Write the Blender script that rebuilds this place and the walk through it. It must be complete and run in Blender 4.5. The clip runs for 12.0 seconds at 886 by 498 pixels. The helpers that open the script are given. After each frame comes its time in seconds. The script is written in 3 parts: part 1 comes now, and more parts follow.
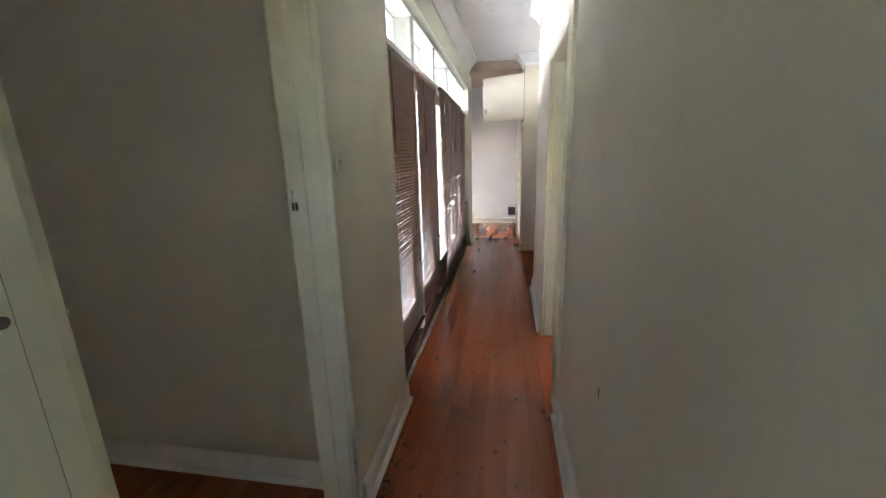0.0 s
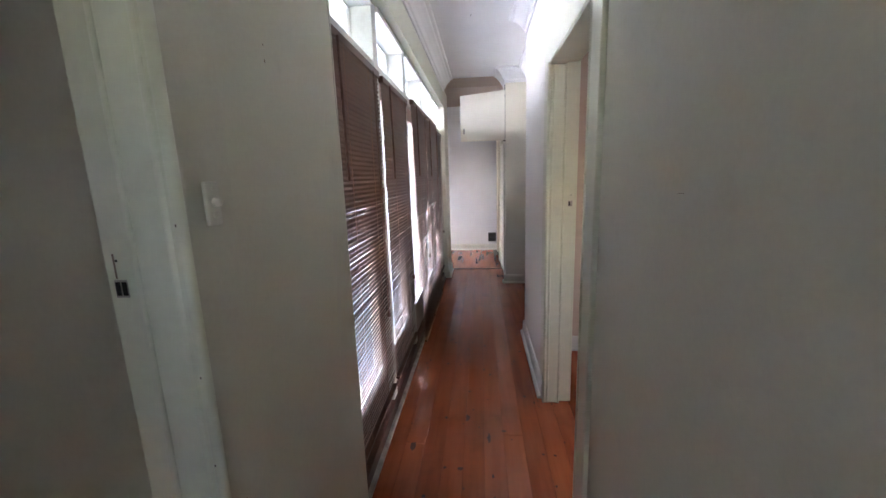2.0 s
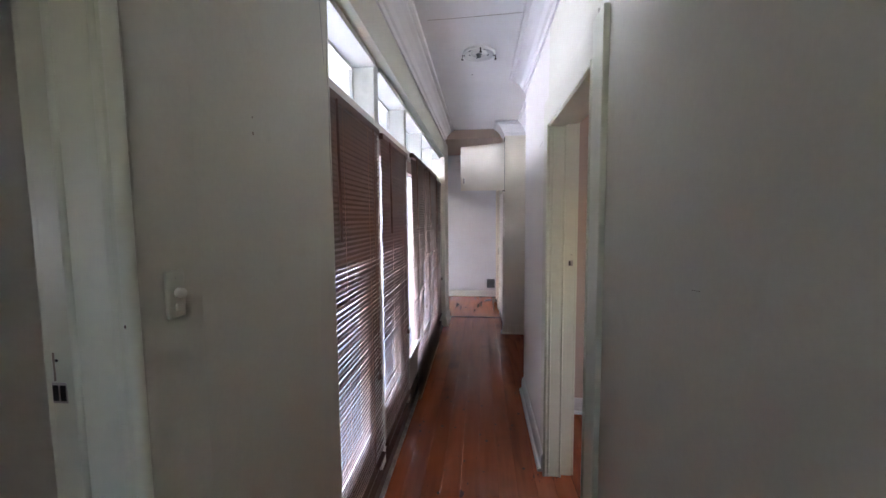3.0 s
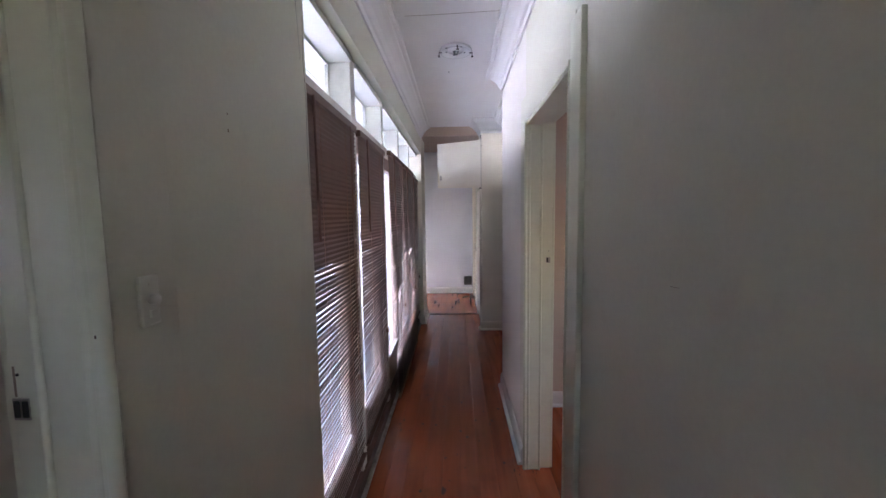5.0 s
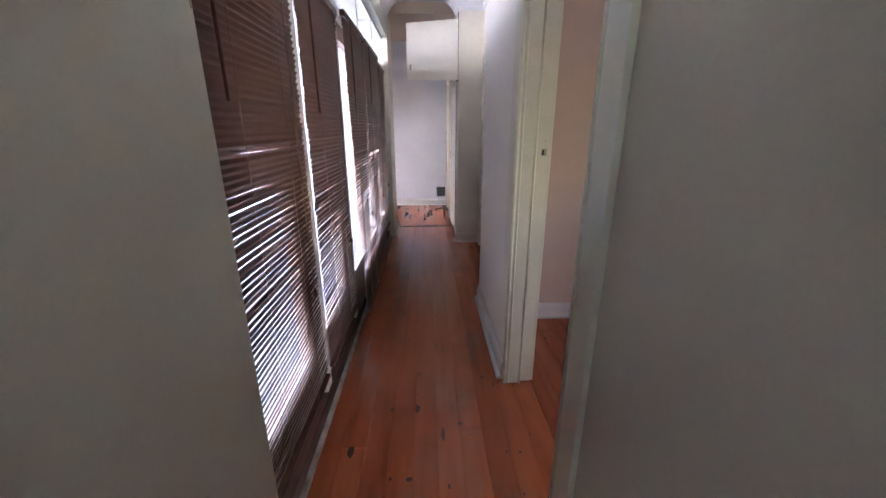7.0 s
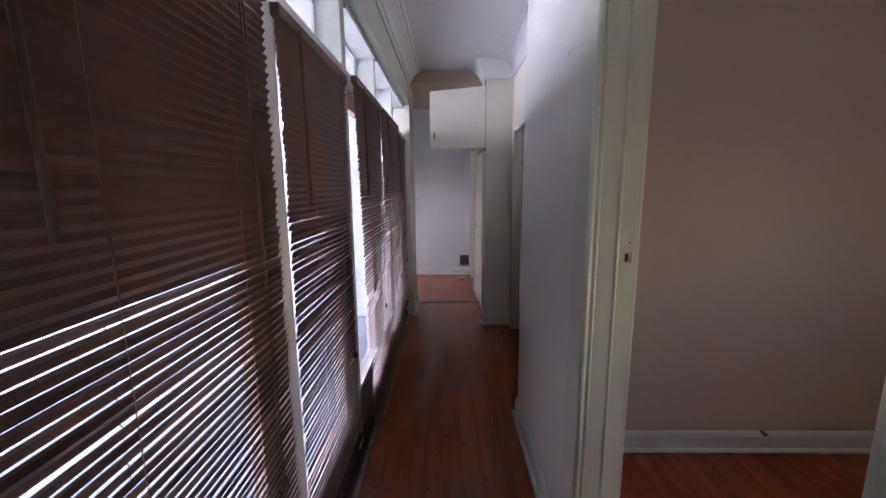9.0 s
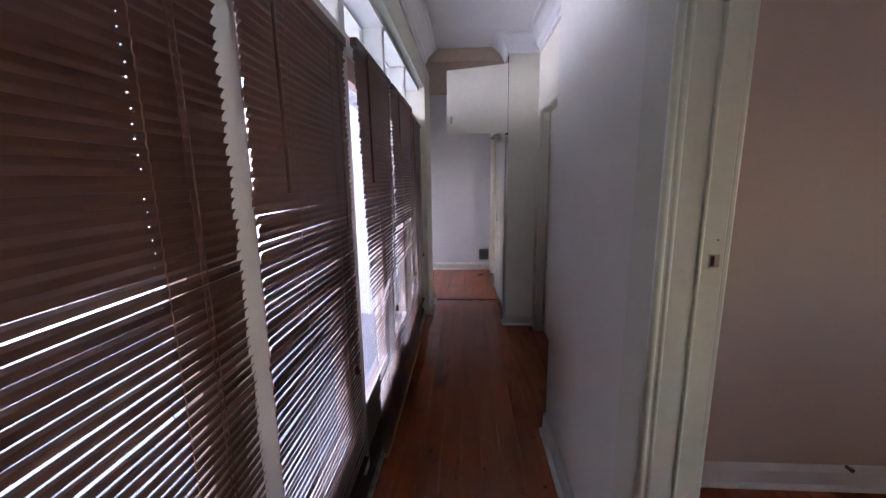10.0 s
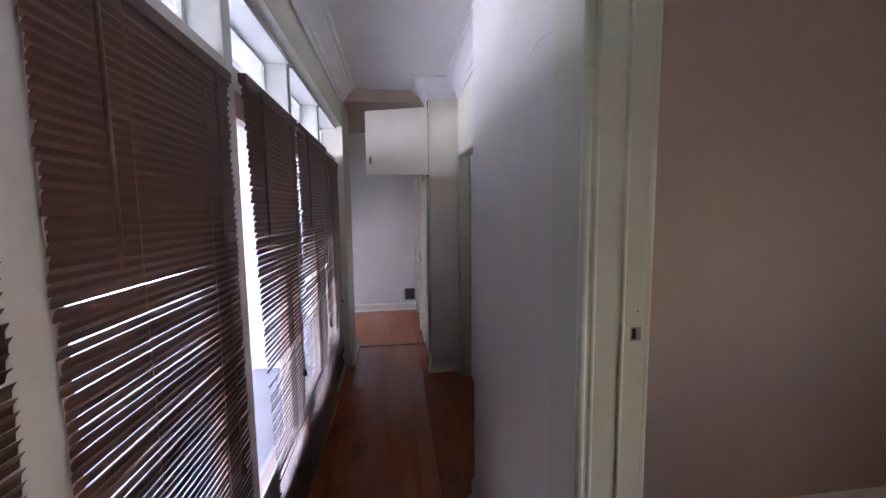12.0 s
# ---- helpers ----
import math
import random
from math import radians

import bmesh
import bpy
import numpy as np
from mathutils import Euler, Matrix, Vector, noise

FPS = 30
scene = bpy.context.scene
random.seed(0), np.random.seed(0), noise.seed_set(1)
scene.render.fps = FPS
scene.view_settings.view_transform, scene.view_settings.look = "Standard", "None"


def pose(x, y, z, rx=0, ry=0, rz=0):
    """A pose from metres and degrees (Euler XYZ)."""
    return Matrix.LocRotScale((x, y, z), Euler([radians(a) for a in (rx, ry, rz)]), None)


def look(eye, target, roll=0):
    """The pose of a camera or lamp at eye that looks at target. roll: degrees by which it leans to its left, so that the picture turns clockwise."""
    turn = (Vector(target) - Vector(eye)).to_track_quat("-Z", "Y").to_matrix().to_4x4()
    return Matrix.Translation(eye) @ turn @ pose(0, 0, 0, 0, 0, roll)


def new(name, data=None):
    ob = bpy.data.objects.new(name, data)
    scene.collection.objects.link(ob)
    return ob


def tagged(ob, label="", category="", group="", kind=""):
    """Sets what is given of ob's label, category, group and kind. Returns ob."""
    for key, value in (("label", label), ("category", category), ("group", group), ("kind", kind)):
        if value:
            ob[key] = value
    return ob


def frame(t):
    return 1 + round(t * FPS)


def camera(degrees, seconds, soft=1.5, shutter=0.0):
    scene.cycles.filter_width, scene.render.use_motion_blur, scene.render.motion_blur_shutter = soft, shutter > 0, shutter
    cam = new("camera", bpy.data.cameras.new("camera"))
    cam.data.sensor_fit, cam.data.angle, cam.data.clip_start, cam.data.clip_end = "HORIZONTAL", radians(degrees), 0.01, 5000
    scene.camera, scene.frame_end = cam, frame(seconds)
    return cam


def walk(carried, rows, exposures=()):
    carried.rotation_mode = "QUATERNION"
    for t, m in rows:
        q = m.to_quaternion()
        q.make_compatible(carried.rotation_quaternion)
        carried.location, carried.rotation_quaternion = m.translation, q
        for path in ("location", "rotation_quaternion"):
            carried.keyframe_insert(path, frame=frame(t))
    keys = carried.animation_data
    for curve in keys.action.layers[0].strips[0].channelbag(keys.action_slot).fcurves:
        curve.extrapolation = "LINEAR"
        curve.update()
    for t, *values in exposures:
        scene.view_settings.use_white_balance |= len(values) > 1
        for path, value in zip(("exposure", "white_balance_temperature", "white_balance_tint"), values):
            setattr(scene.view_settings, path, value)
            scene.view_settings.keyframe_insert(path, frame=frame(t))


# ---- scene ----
cam = camera(98.7, 12.0)
PATH = [
    (0, (0.0, 0.439, 1.429), (-0.326, 2.353, 0.949), -1.6),
    (0.5, (-0.064, 0.553, 1.38), (-0.291, 2.447, 0.78), -0.2),
    (1, (-0.132, 0.692, 1.407), (-0.233, 2.629, 0.918), -0.6),
    (1.5, (-0.138, 0.856, 1.399), (-0.291, 2.79, 0.913), -1.7),
    (2, (-0.09, 1.061, 1.444), (-0.294, 3.015, 1.071), -1.9),
    (2.5, (-0.068, 1.141, 1.488), (-0.299, 3.111, 1.232), -2.0),
    (2.9, (-0.08, 1.144, 1.531), (-0.278, 3.126, 1.351), -1.0),
    (3, (-0.082, 1.146, 1.529), (-0.28, 3.13, 1.366), -0.5),
    (4.8, (-0.097, 1.154, 1.558), (-0.174, 3.15, 1.454), -0.5),
    (5, (-0.101, 1.15, 1.535), (-0.174, 3.141, 1.355), -0.8),
    (5.5, (-0.087, 1.159, 1.449), (-0.2, 3.104, 0.995), -0.4),
    (6, (-0.077, 1.216, 1.393), (-0.226, 3.133, 0.845), -0.4),
    (6.5, (-0.098, 1.355, 1.332), (-0.107, 3.205, 0.572), 0.4),
    (7, (-0.12, 1.525, 1.38), (-0.048, 3.428, 0.769), -0.0),
    (7.5, (-0.103, 1.68, 1.437), (-0.161, 3.63, 0.998), -0.8),
    (7.7, (-0.089, 1.755, 1.455), (-0.197, 3.706, 1.026), -1.2),
    (9.5, (-0.176, 2.26, 1.502), (-0.187, 4.236, 1.197), -0.3),
    (10, (-0.163, 2.424, 1.469), (-0.288, 4.387, 1.105), -0.9),
    (10.5, (-0.166, 2.549, 1.538), (-0.36, 4.531, 1.359), -2.1),
    (11, (-0.153, 2.58, 1.564), (-0.017, 4.572, 1.441), -0.8),
    (11.5, (-0.147, 2.603, 1.57), (0.068, 4.586, 1.423), -0.7),
    (12, (-0.097, 2.588, 1.54), (0.15, 4.563, 1.343), -0.7),
]
walk(cam, [(t, look(eye, target, roll)) for t, eye, target, roll in PATH], [(0.0, 5.07, 7930, 18), (0.5, 5.17, 7830, 18), (1.2, 5.19, 7530, 20), (2.5, 4.61, 6980, 26), (4.8, 4.35, 6930, 30), (5.5, 4.33, 6700, 31), (6.4, 4.9, 7000, 28), (6.8, 4.84, 7000, 30), (7.5, 4.36, 6800, 32), (9.5, 3.87, 6750, 33), (10.5, 3.93, 6750, 33), (12.0, 3.92, 6750, 32)])

# ---- world, sun, exposure ----
world = bpy.data.worlds.new("world")
scene.world = world
world.use_nodes = True
wn = world.node_tree
sky = wn.nodes.new("ShaderNodeTexSky")
sky.sky_type, sky.sun_disc = "NISHITA", False
sky.sun_elevation, sky.sun_rotation = radians(42), radians(105)
wn.links.new(sky.outputs[0], wn.nodes["Background"].inputs[0])
wn.nodes["Background"].inputs[1].default_value = 0.13
sun = new("sun", bpy.data.lights.new("sun", "SUN"))
sun.data.energy, sun.data.angle, sun.data.color = 5.0, radians(1), (1.0, 0.985, 0.96)
sun.matrix_world = look((6 * math.sin(radians(105)), 6 * math.cos(radians(105)), 5.4), (0, 0, 0))

# ---- materials ----


def material(name, colour, rough=0.5, metal=0.0, vary=0.12, scale=3.0, fine=60.0, bump=0.05, stretch=(1, 1, 1), tint=None, dirt=0.0):
    """A surface with broad and fine variation in colour, roughness and relief."""
    m = bpy.data.materials.new(name)
    m.use_nodes = True
    n, l = m.node_tree.nodes, m.node_tree.links
    b = n["Principled BSDF"]
    co = n.new("ShaderNodeTexCoord")
    mp = n.new("ShaderNodeMapping")
    mp.inputs["Scale"].default_value = stretch
    l.new(co.outputs["Object"], mp.inputs[0])
    big, small = n.new("ShaderNodeTexNoise"), n.new("ShaderNodeTexNoise")
    for t, s, d in ((big, scale, 4), (small, fine, 5)):
        t.inputs["Scale"].default_value, t.inputs["Detail"].default_value = s, d
        l.new(mp.outputs[0], t.inputs["Vector"])
    add = n.new("ShaderNodeMath")
    add.operation = "MULTIPLY_ADD"
    add.inputs[1].default_value = 0.35
    l.new(small.outputs[0], add.inputs[0]), l.new(big.outputs[0], add.inputs[2])
    ramp = n.new("ShaderNodeValToRGB")
    dark = [c * (1 - vary) for c in colour]
    light = [min(1, c * (1 + vary)) for c in (tint or colour)]
    ramp.color_ramp.elements[0].position, ramp.color_ramp.elements[1].position = 0.45, 0.9
    ramp.color_ramp.elements[0].color, ramp.color_ramp.elements[1].color = (*dark, 1), (*light, 1)
    l.new(add.outputs[0], ramp.inputs[0])
    last = ramp.outputs[0]
    if dirt:
        spots = n.new("ShaderNodeTexNoise")
        spots.inputs["Scale"].default_value, spots.inputs["Detail"].default_value = 9.0, 8
        l.new(co.outputs["Object"], spots.inputs["Vector"])
        sr = n.new("ShaderNodeValToRGB")
        sr.color_ramp.elements[0].position, sr.color_ramp.elements[1].position = 0.62, 0.78
        sr.color_ramp.elements[0].color, sr.color_ramp.elements[1].color = (0, 0, 0, 1), (dirt, dirt, dirt, 1)
        l.new(spots.outputs[0], sr.inputs[0])
        mix = n.new("ShaderNodeMix")
        mix.data_type = "RGBA"
        mix.inputs[7].default_value = (colour[0] * 0.35, colour[1] * 0.32, colour[2] * 0.28, 1)
        l.new(sr.outputs[0], mix.inputs[0]), l.new(last, mix.inputs[6])
        last = mix.outputs[2]
    l.new(last, b.inputs["Base Color"])
    rr = n.new("ShaderNodeMapRange")
    rr.inputs[3].default_value, rr.inputs[4].default_value = max(0.02, rough - 0.1), min(1, rough + 0.12)
    l.new(big.outputs[0], rr.inputs[0]), l.new(rr.outputs[0], b.inputs["Roughness"])
    b.inputs["Metallic"].default_value = metal
    if bump:
        bp = n.new("ShaderNodeBump")
        bp.inputs["Strength"].default_value, bp.inputs["Distance"].default_value = bump, 0.004
        l.new(small.outputs[0], bp.inputs["Height"]), l.new(bp.outputs[0], b.inputs["Normal"])
    return m


def timber_floor(name):
    """Varnished orange-red pine boards: grain along the board, knots, stains."""
    m = bpy.data.materials.new(name)
    m.use_nodes = True
    n, l = m.node_tree.nodes, m.node_tree.links
    b = n["Principled BSDF"]
    geo, info = n.new("ShaderNodeNewGeometry"), n.new("ShaderNodeObjectInfo")
    shift = n.new("ShaderNodeVectorMath")
    shift.operation = "MULTIPLY_ADD"
    comb = n.new("ShaderNodeCombineXYZ")
    for i in range(3):
        l.new(info.outputs["Random"], comb.inputs[i])
    shift.inputs[1].default_value = (3.0, 17.0, 5.0)
    l.new(comb.outputs[0], shift.inputs[0]), l.new(geo.outputs["Position"], shift.inputs[2])

    def tex(kind, scale, stretch, detail=4):
        mp = n.new("ShaderNodeMapping")
        mp.inputs["Scale"].default_value = stretch
        l.new(shift.outputs[0], mp.inputs[0])
        t = n.new(kind)
        t.inputs["Scale"].default_value = scale
        if kind == "ShaderNodeTexNoise":
            t.inputs["Detail"].default_value = detail
        l.new(mp.outputs[0], t.inputs["Vector"])
        return t

    def ramp(src, stops):
        r = n.new("ShaderNodeValToRGB")
        while len(r.color_ramp.elements) < len(stops):
            r.color_ramp.elements.new(0.5)
        for e, (p, c) in zip(r.color_ramp.elements, stops):
            e.position, e.color = p, (*c, 1)
        l.new(src, r.inputs[0])
        return r.outputs[0]

    def mixed(fac, a, c, blend="MIX"):
        x = n.new("ShaderNodeMix")
        x.data_type, x.blend_type = "RGBA", blend
        l.new(fac, x.inputs[0]), l.new(a, x.inputs[6])
        if isinstance(c, tuple):
            x.inputs[7].default_value = (*c, 1)
        else:
            l.new(c, x.inputs[7])
        return x.outputs[2]

    grain = tex("ShaderNodeTexNoise", 7, (2.2, 0.22, 1), 3)
    base = ramp(grain.outputs[0], [(0.28, FLOOR_DARK), (0.52, FLOOR_MID), (0.78, FLOOR_LIGHT)])
    tone = ramp(info.outputs["Random"], [(0.0, (0.86, 0.80, 0.78)), (1.0, (1.05, 1.06, 1.06))])
    one = n.new("ShaderNodeValue")
    one.outputs[0].default_value = 1.0
    base = mixed(one.outputs[0], base, tone, "MULTIPLY")
    knots = tex("ShaderNodeTexVoronoi", 3.0, (1.0, 0.6, 0.2))
    base = mixed(ramp(knots.outputs["Distance"], [(0.014, (0.7, 0.7, 0.7)), (0.045, (0, 0, 0))]), base, (0.05, 0.016, 0.010))
    halo = tex("ShaderNodeTexVoronoi", 3.0, (1.0, 0.6, 0.2))
    base = mixed(ramp(halo.outputs["Distance"], [(0.03, (0.22, 0.22, 0.22)), (0.2, (0, 0, 0))]), base, (0.15, 0.035, 0.014))
    stain = tex("ShaderNodeTexNoise", 3.1, (1, 1, 1), 8)
    base = mixed(ramp(stain.outputs[0], [(0.57, (0, 0, 0)), (0.78, (0.6, 0.6, 0.6))]), base, (0.10, 0.026, 0.012))
    l.new(base, b.inputs["Base Color"])
    wear = tex("ShaderNodeTexNoise", 6.0, (1, 0.6, 1), 6)
    mr = n.new("ShaderNodeMapRange")
    mr.inputs[3].default_value, mr.inputs[4].default_value = 0.11, 0.27
    l.new(wear.outputs[0], mr.inputs[0]), l.new(mr.outputs[0], b.inputs["Roughness"])
    b.inputs["Specular IOR Level"].default_value = 0.4
    bp = n.new("ShaderNodeBump")
    bp.inputs["Strength"].default_value, bp.inputs["Distance"].default_value = 0.02, 0.003
    l.new(grain.outputs[0], bp.inputs["Height"]), l.new(bp.outputs[0], b.inputs["Normal"])
    return m


def window_glass(name):
    m = bpy.data.materials.new(name)
    m.use_nodes = True
    n, l = m.node_tree.nodes, m.node_tree.links
    n.remove(n["Principled BSDF"])
    clear, gloss, mix, fres = (n.new("ShaderNodeBsdfTransparent"), n.new("ShaderNodeBsdfGlossy"), n.new("ShaderNodeMixShader"), n.new("ShaderNodeLayerWeight"))
    clear.inputs[0].default_value = (0.93, 0.95, 0.95, 1)
    gloss.inputs["Roughness"].default_value = 0.03
    fall, gain = n.new("ShaderNodeMath"), n.new("ShaderNodeMath")
    fall.operation, gain.operation = "POWER", "MULTIPLY_ADD"
    fall.inputs[1].default_value, gain.inputs[1].default_value, gain.inputs[2].default_value = 4.0, 0.6, 0.03
    l.new(fres.outputs["Facing"], fall.inputs[0]), l.new(fall.outputs[0], gain.inputs[0])
    l.new(gain.outputs[0], mix.inputs[0]), l.new(clear.outputs[0], mix.inputs[1]), l.new(gloss.outputs[0], mix.inputs[2])
    l.new(mix.outputs[0], n["Material Output"].inputs[0])
    return m


FLOOR_DARK, FLOOR_MID, FLOOR_LIGHT = (0.25, 0.066, 0.026), (0.36, 0.100, 0.039), (0.44, 0.136, 0.055)
M_WALL = material("wall_paint", (0.67, 0.665, 0.55), 0.55, vary=0.06, scale=1.6, fine=90, bump=0.06, dirt=0.10)
# Room wall colour; on the end soffit it stands for shade.
M_ROOM = material("room_paint_soffit_shade", (0.56, 0.445, 0.345), 0.6, vary=0.05, scale=1.4, fine=90, bump=0.06)
M_HALL = material("hall_paint", (0.73, 0.70, 0.64), 0.5, vary=0.05, scale=1.6, fine=90, bump=0.06, dirt=0.06)
M_END = material("end_wall_paint", (0.66, 0.67, 0.69), 0.5, vary=0.05, scale=1.6, fine=90, bump=0.06, dirt=0.05)
M_CREAM = material("cream_paint", (0.76, 0.71, 0.59), 0.5, vary=0.05, scale=1.8, fine=90, bump=0.06, dirt=0.06)
M_CEIL = material("ceiling_paint", (0.78, 0.77, 0.76), 0.8, vary=0.04, scale=2.0, fine=120, bump=0.05)
M_TRIM = material("trim_enamel", (0.73, 0.76, 0.61), 0.32, vary=0.06, scale=4, fine=50, bump=0.05, dirt=0.12)
M_FRAME = material("window_enamel", (0.68, 0.68, 0.63), 0.42, vary=0.06, scale=4, fine=60, bump=0.06, dirt=0.2)
M_LEAF = material("door_leaf_paint", (0.50, 0.38, 0.33), 0.5, vary=0.12, scale=4, fine=60, bump=0.08, dirt=0.3)
M_SLAT = material("slat_brown", (0.100, 0.047, 0.030), 0.42, vary=0.25, scale=5, fine=40, bump=0.05, stretch=(1, 0.2, 1))
M_CORD = material("cord_brown", (0.25, 0.14, 0.10), 0.8, vary=0.1, bump=0.0)
M_PLASTIC = material("white_plastic", (0.68, 0.68, 0.58), 0.35, vary=0.03, bump=0.0)
M_METAL = material("old_steel", (0.45, 0.43, 0.38), 0.35, 1.0, vary=0.2, scale=20, fine=120, bump=0.05)
M_BLACK = material("dark_hole", (0.02, 0.018, 0.016), 0.7, vary=0.2, bump=0.0)
M_GREYBOX = material("grey_plastic", (0.09, 0.10, 0.105), 0.5, vary=0.08, bump=0.03)
M_CUP = material("cupboard_paint", (0.76, 0.72, 0.62), 0.4, vary=0.05, scale=2.5, fine=80, bump=0.04, dirt=0.08)
M_DARK_TIMBER = material("dark_timber", (0.10, 0.05, 0.035), 0.6, vary=0.3, scale=8, fine=60, bump=0.15, dirt=0.3)
M_WORN = material("chipped_grey_paint", (0.30, 0.27, 0.24), 0.6, vary=0.4, scale=14, fine=60, bump=0.15, dirt=0.9)
M_KNOT = material("dark_knot", (0.06, 0.018, 0.009), 0.5, vary=0.3, scale=40, bump=0.03)
M_KNOT.node_tree.nodes["Principled BSDF"].inputs["Specular IOR Level"].default_value = 0.15
M_DUST = material("grey_dust", (0.034, 0.018, 0.011), 0.95, vary=0.3, scale=60, bump=0.2)
M_JOINT = material("joint_shadow", (0.30, 0.25, 0.19), 0.8, vary=0.2, bump=0.0)
M_BASE = material("subfloor", (0.03, 0.015, 0.01), 0.9, vary=0.2)
M_PAVE = material("pale_concrete", (0.30, 0.31, 0.34), 0.85, vary=0.12, scale=1.2, fine=30, bump=0.1, dirt=0.2)
M_RENDER = material("white_render", (0.62, 0.64, 0.68), 0.85, vary=0.05, scale=1.0, fine=40, bump=0.1)
# Blue put in so that the light this wall reflects comes out bluish.
M_BOUNCE = material("bounce_wall_blue", (0.66, 0.745, 0.88), 0.85, vary=0.05, scale=1.0, fine=40, bump=0.1)
# Lighter than the slat brown: light on the low rails put into colour.
M_LIT_RAIL = material("lit_rail", (0.34, 0.145, 0.065), 0.4, vary=0.2, scale=12, fine=60, bump=0.05, stretch=(1, 0.2, 1))
M_GRID = material("white_steel", (0.8, 0.8, 0.8), 0.4, vary=0.03, bump=0.0)
M_LAMP = material("lamp_glass", (0.78, 0.78, 0.76), 0.12, vary=0.04, bump=0.0)
M_GLASS = window_glass("window_glass")
M_FLOOR = timber_floor("pine_floor")

# ---- mesh helpers ----


def box(bm, x0, x1, y0, y1, z0, z1, bevel=0.0):
    r = bmesh.ops.create_cube(bm, size=1.0)["verts"]
    for v in r:
        v.co = ((x0 + x1) / 2 + v.co.x * (x1 - x0), (y0 + y1) / 2 + v.co.y * (y1 - y0), (z0 + z1) / 2 + v.co.z * (z1 - z0))
    if bevel:
        edges = list({e for v in r for e in v.link_edges})
        bmesh.ops.bevel(bm, geom=edges, offset=bevel, segments=2, affect="EDGES", profile=0.6)
    return bm


def boxes(*rows, bevel=0.0):
    bm = bmesh.new()
    for r in rows:
        box(bm, *r, bevel=bevel)
    return bm


def tube(bm, a, c, r, r2=None, seg=10):
    a, c = Vector(a), Vector(c)
    m = Matrix.Translation((a + c) / 2) @ (c - a).to_track_quat("Z", "Y").to_matrix().to_4x4()
    bmesh.ops.create_cone(bm, cap_ends=True, segments=seg, radius1=r, radius2=r if r2 is None else r2, depth=(c - a).length, matrix=m)
    return bm


def lathe(profile, seg=32):
    """A turned shape round z from (radius, height) pairs."""
    bm = bmesh.new()
    rings = [[bm.verts.new((r * math.cos(k * math.tau / seg), r * math.sin(k * math.tau / seg), z)) for k in range(seg)] for r, z in profile]
    for p, q in zip(rings, rings[1:]):
        for k in range(seg):
            bm.faces.new((p[k], p[(k + 1) % seg], q[(k + 1) % seg], q[k]))
    for ring in (rings[0][::-1], rings[-1]):
        bm.faces.new(ring)
    return bm


def sweep(path, profile, up=(0, 0, 1)):
    """A moulding: profile points (out, height) run along a level path, out being to the path's right."""
    bm = bmesh.new()
    pts = [Vector(p) for p in path]
    rows = []
    for i, p in enumerate(pts):
        d0 = (p - pts[i - 1]).normalized() if i else (pts[1] - p).normalized()
        d1 = (pts[i + 1] - p).normalized() if i + 1 < len(pts) else d0
        n0, n1 = Vector((d0.y, -d0.x, 0)), Vector((d1.y, -d1.x, 0))
        n = (n0 + n1).normalized()
        n /= max(0.3, n.dot(n0))
        rows.append([bm.verts.new(p + n * o + Vector((0, 0, h))) for o, h in profile])
    k = len(profile)
    for a, c in zip(rows, rows[1:]):
        for j in range(k):
            bm.faces.new((a[j], c[j], c[(j + 1) % k], a[(j + 1) % k]))
    bm.faces.new(rows[0][::-1]), bm.faces.new(rows[-1])
    bmesh.ops.recalc_face_normals(bm, faces=bm.faces)
    return bm


def mesh_of(name, bm, mat, smooth=False):
    me = bpy.data.meshes.new(name)
    bm.to_mesh(me)
    bm.free()
    me.materials.append(mat)
    if smooth:
        for p in me.polygons:
            p.use_smooth = True
    return me


def structure(name, bm, mat, label="", category=""):
    return tagged(new(name, mesh_of(name, bm, mat)), label, category, kind="structure")


def thing(name, place, label, category, group="", kind=""):
    ob = new(name)
    ob.empty_display_size = 0.1
    ob.location = place
    bpy.context.view_layer.update()
    return tagged(ob, label, category, group, kind)


def part(name, bm, mat, parent, label="", smooth=False):
    """A mesh in its thing's own coordinates."""
    ob = new(name, mesh_of(name, bm, mat, smooth))
    ob.parent = parent
    return tagged(ob, label)


def piece(name, me, parent, place, turn=(0, 0, 0)):
    ob = new(name, me)
    ob.parent = parent
    ob.location, ob.rotation_euler = place, turn
    return ob


# ---- plan ----
XL, XR = -0.58, 0.295           # faces of the hall's long walls
XW = -0.645                     # face of the window row
TL, TR = 0.15, 0.15             # wall thickness
YB, YE = -1.5, 8.52             # behind the camera, end wall
ZC = 2.72                       # ceiling
DL0, DL1 = 0.785, 1.665         # doorway to the west room
DR0, DR1 = 2.44, 3.367          # doorway to the east room
HEAD = 2.06
W0, W1 = 2.40, 6.38             # window wall
MULL = (3.220, 4.018, 4.80, 5.59)  # mullion middles
SILL, RAIL0, RAIL1, TOP = 0.37, 1.998, 2.058, 2.355
CORNER = 4.47                   # where the east wall steps back
XD = 0.50                       # the set-back face with the second door
XP, YP = 0.225, 6.13            # corner of the pier
YT = 6.93                       # threshold
EX = 2.9                        # east room's far wall
WX = -3.2                       # west room's far wall
XO = XL - TL                    # outer face of the west wall

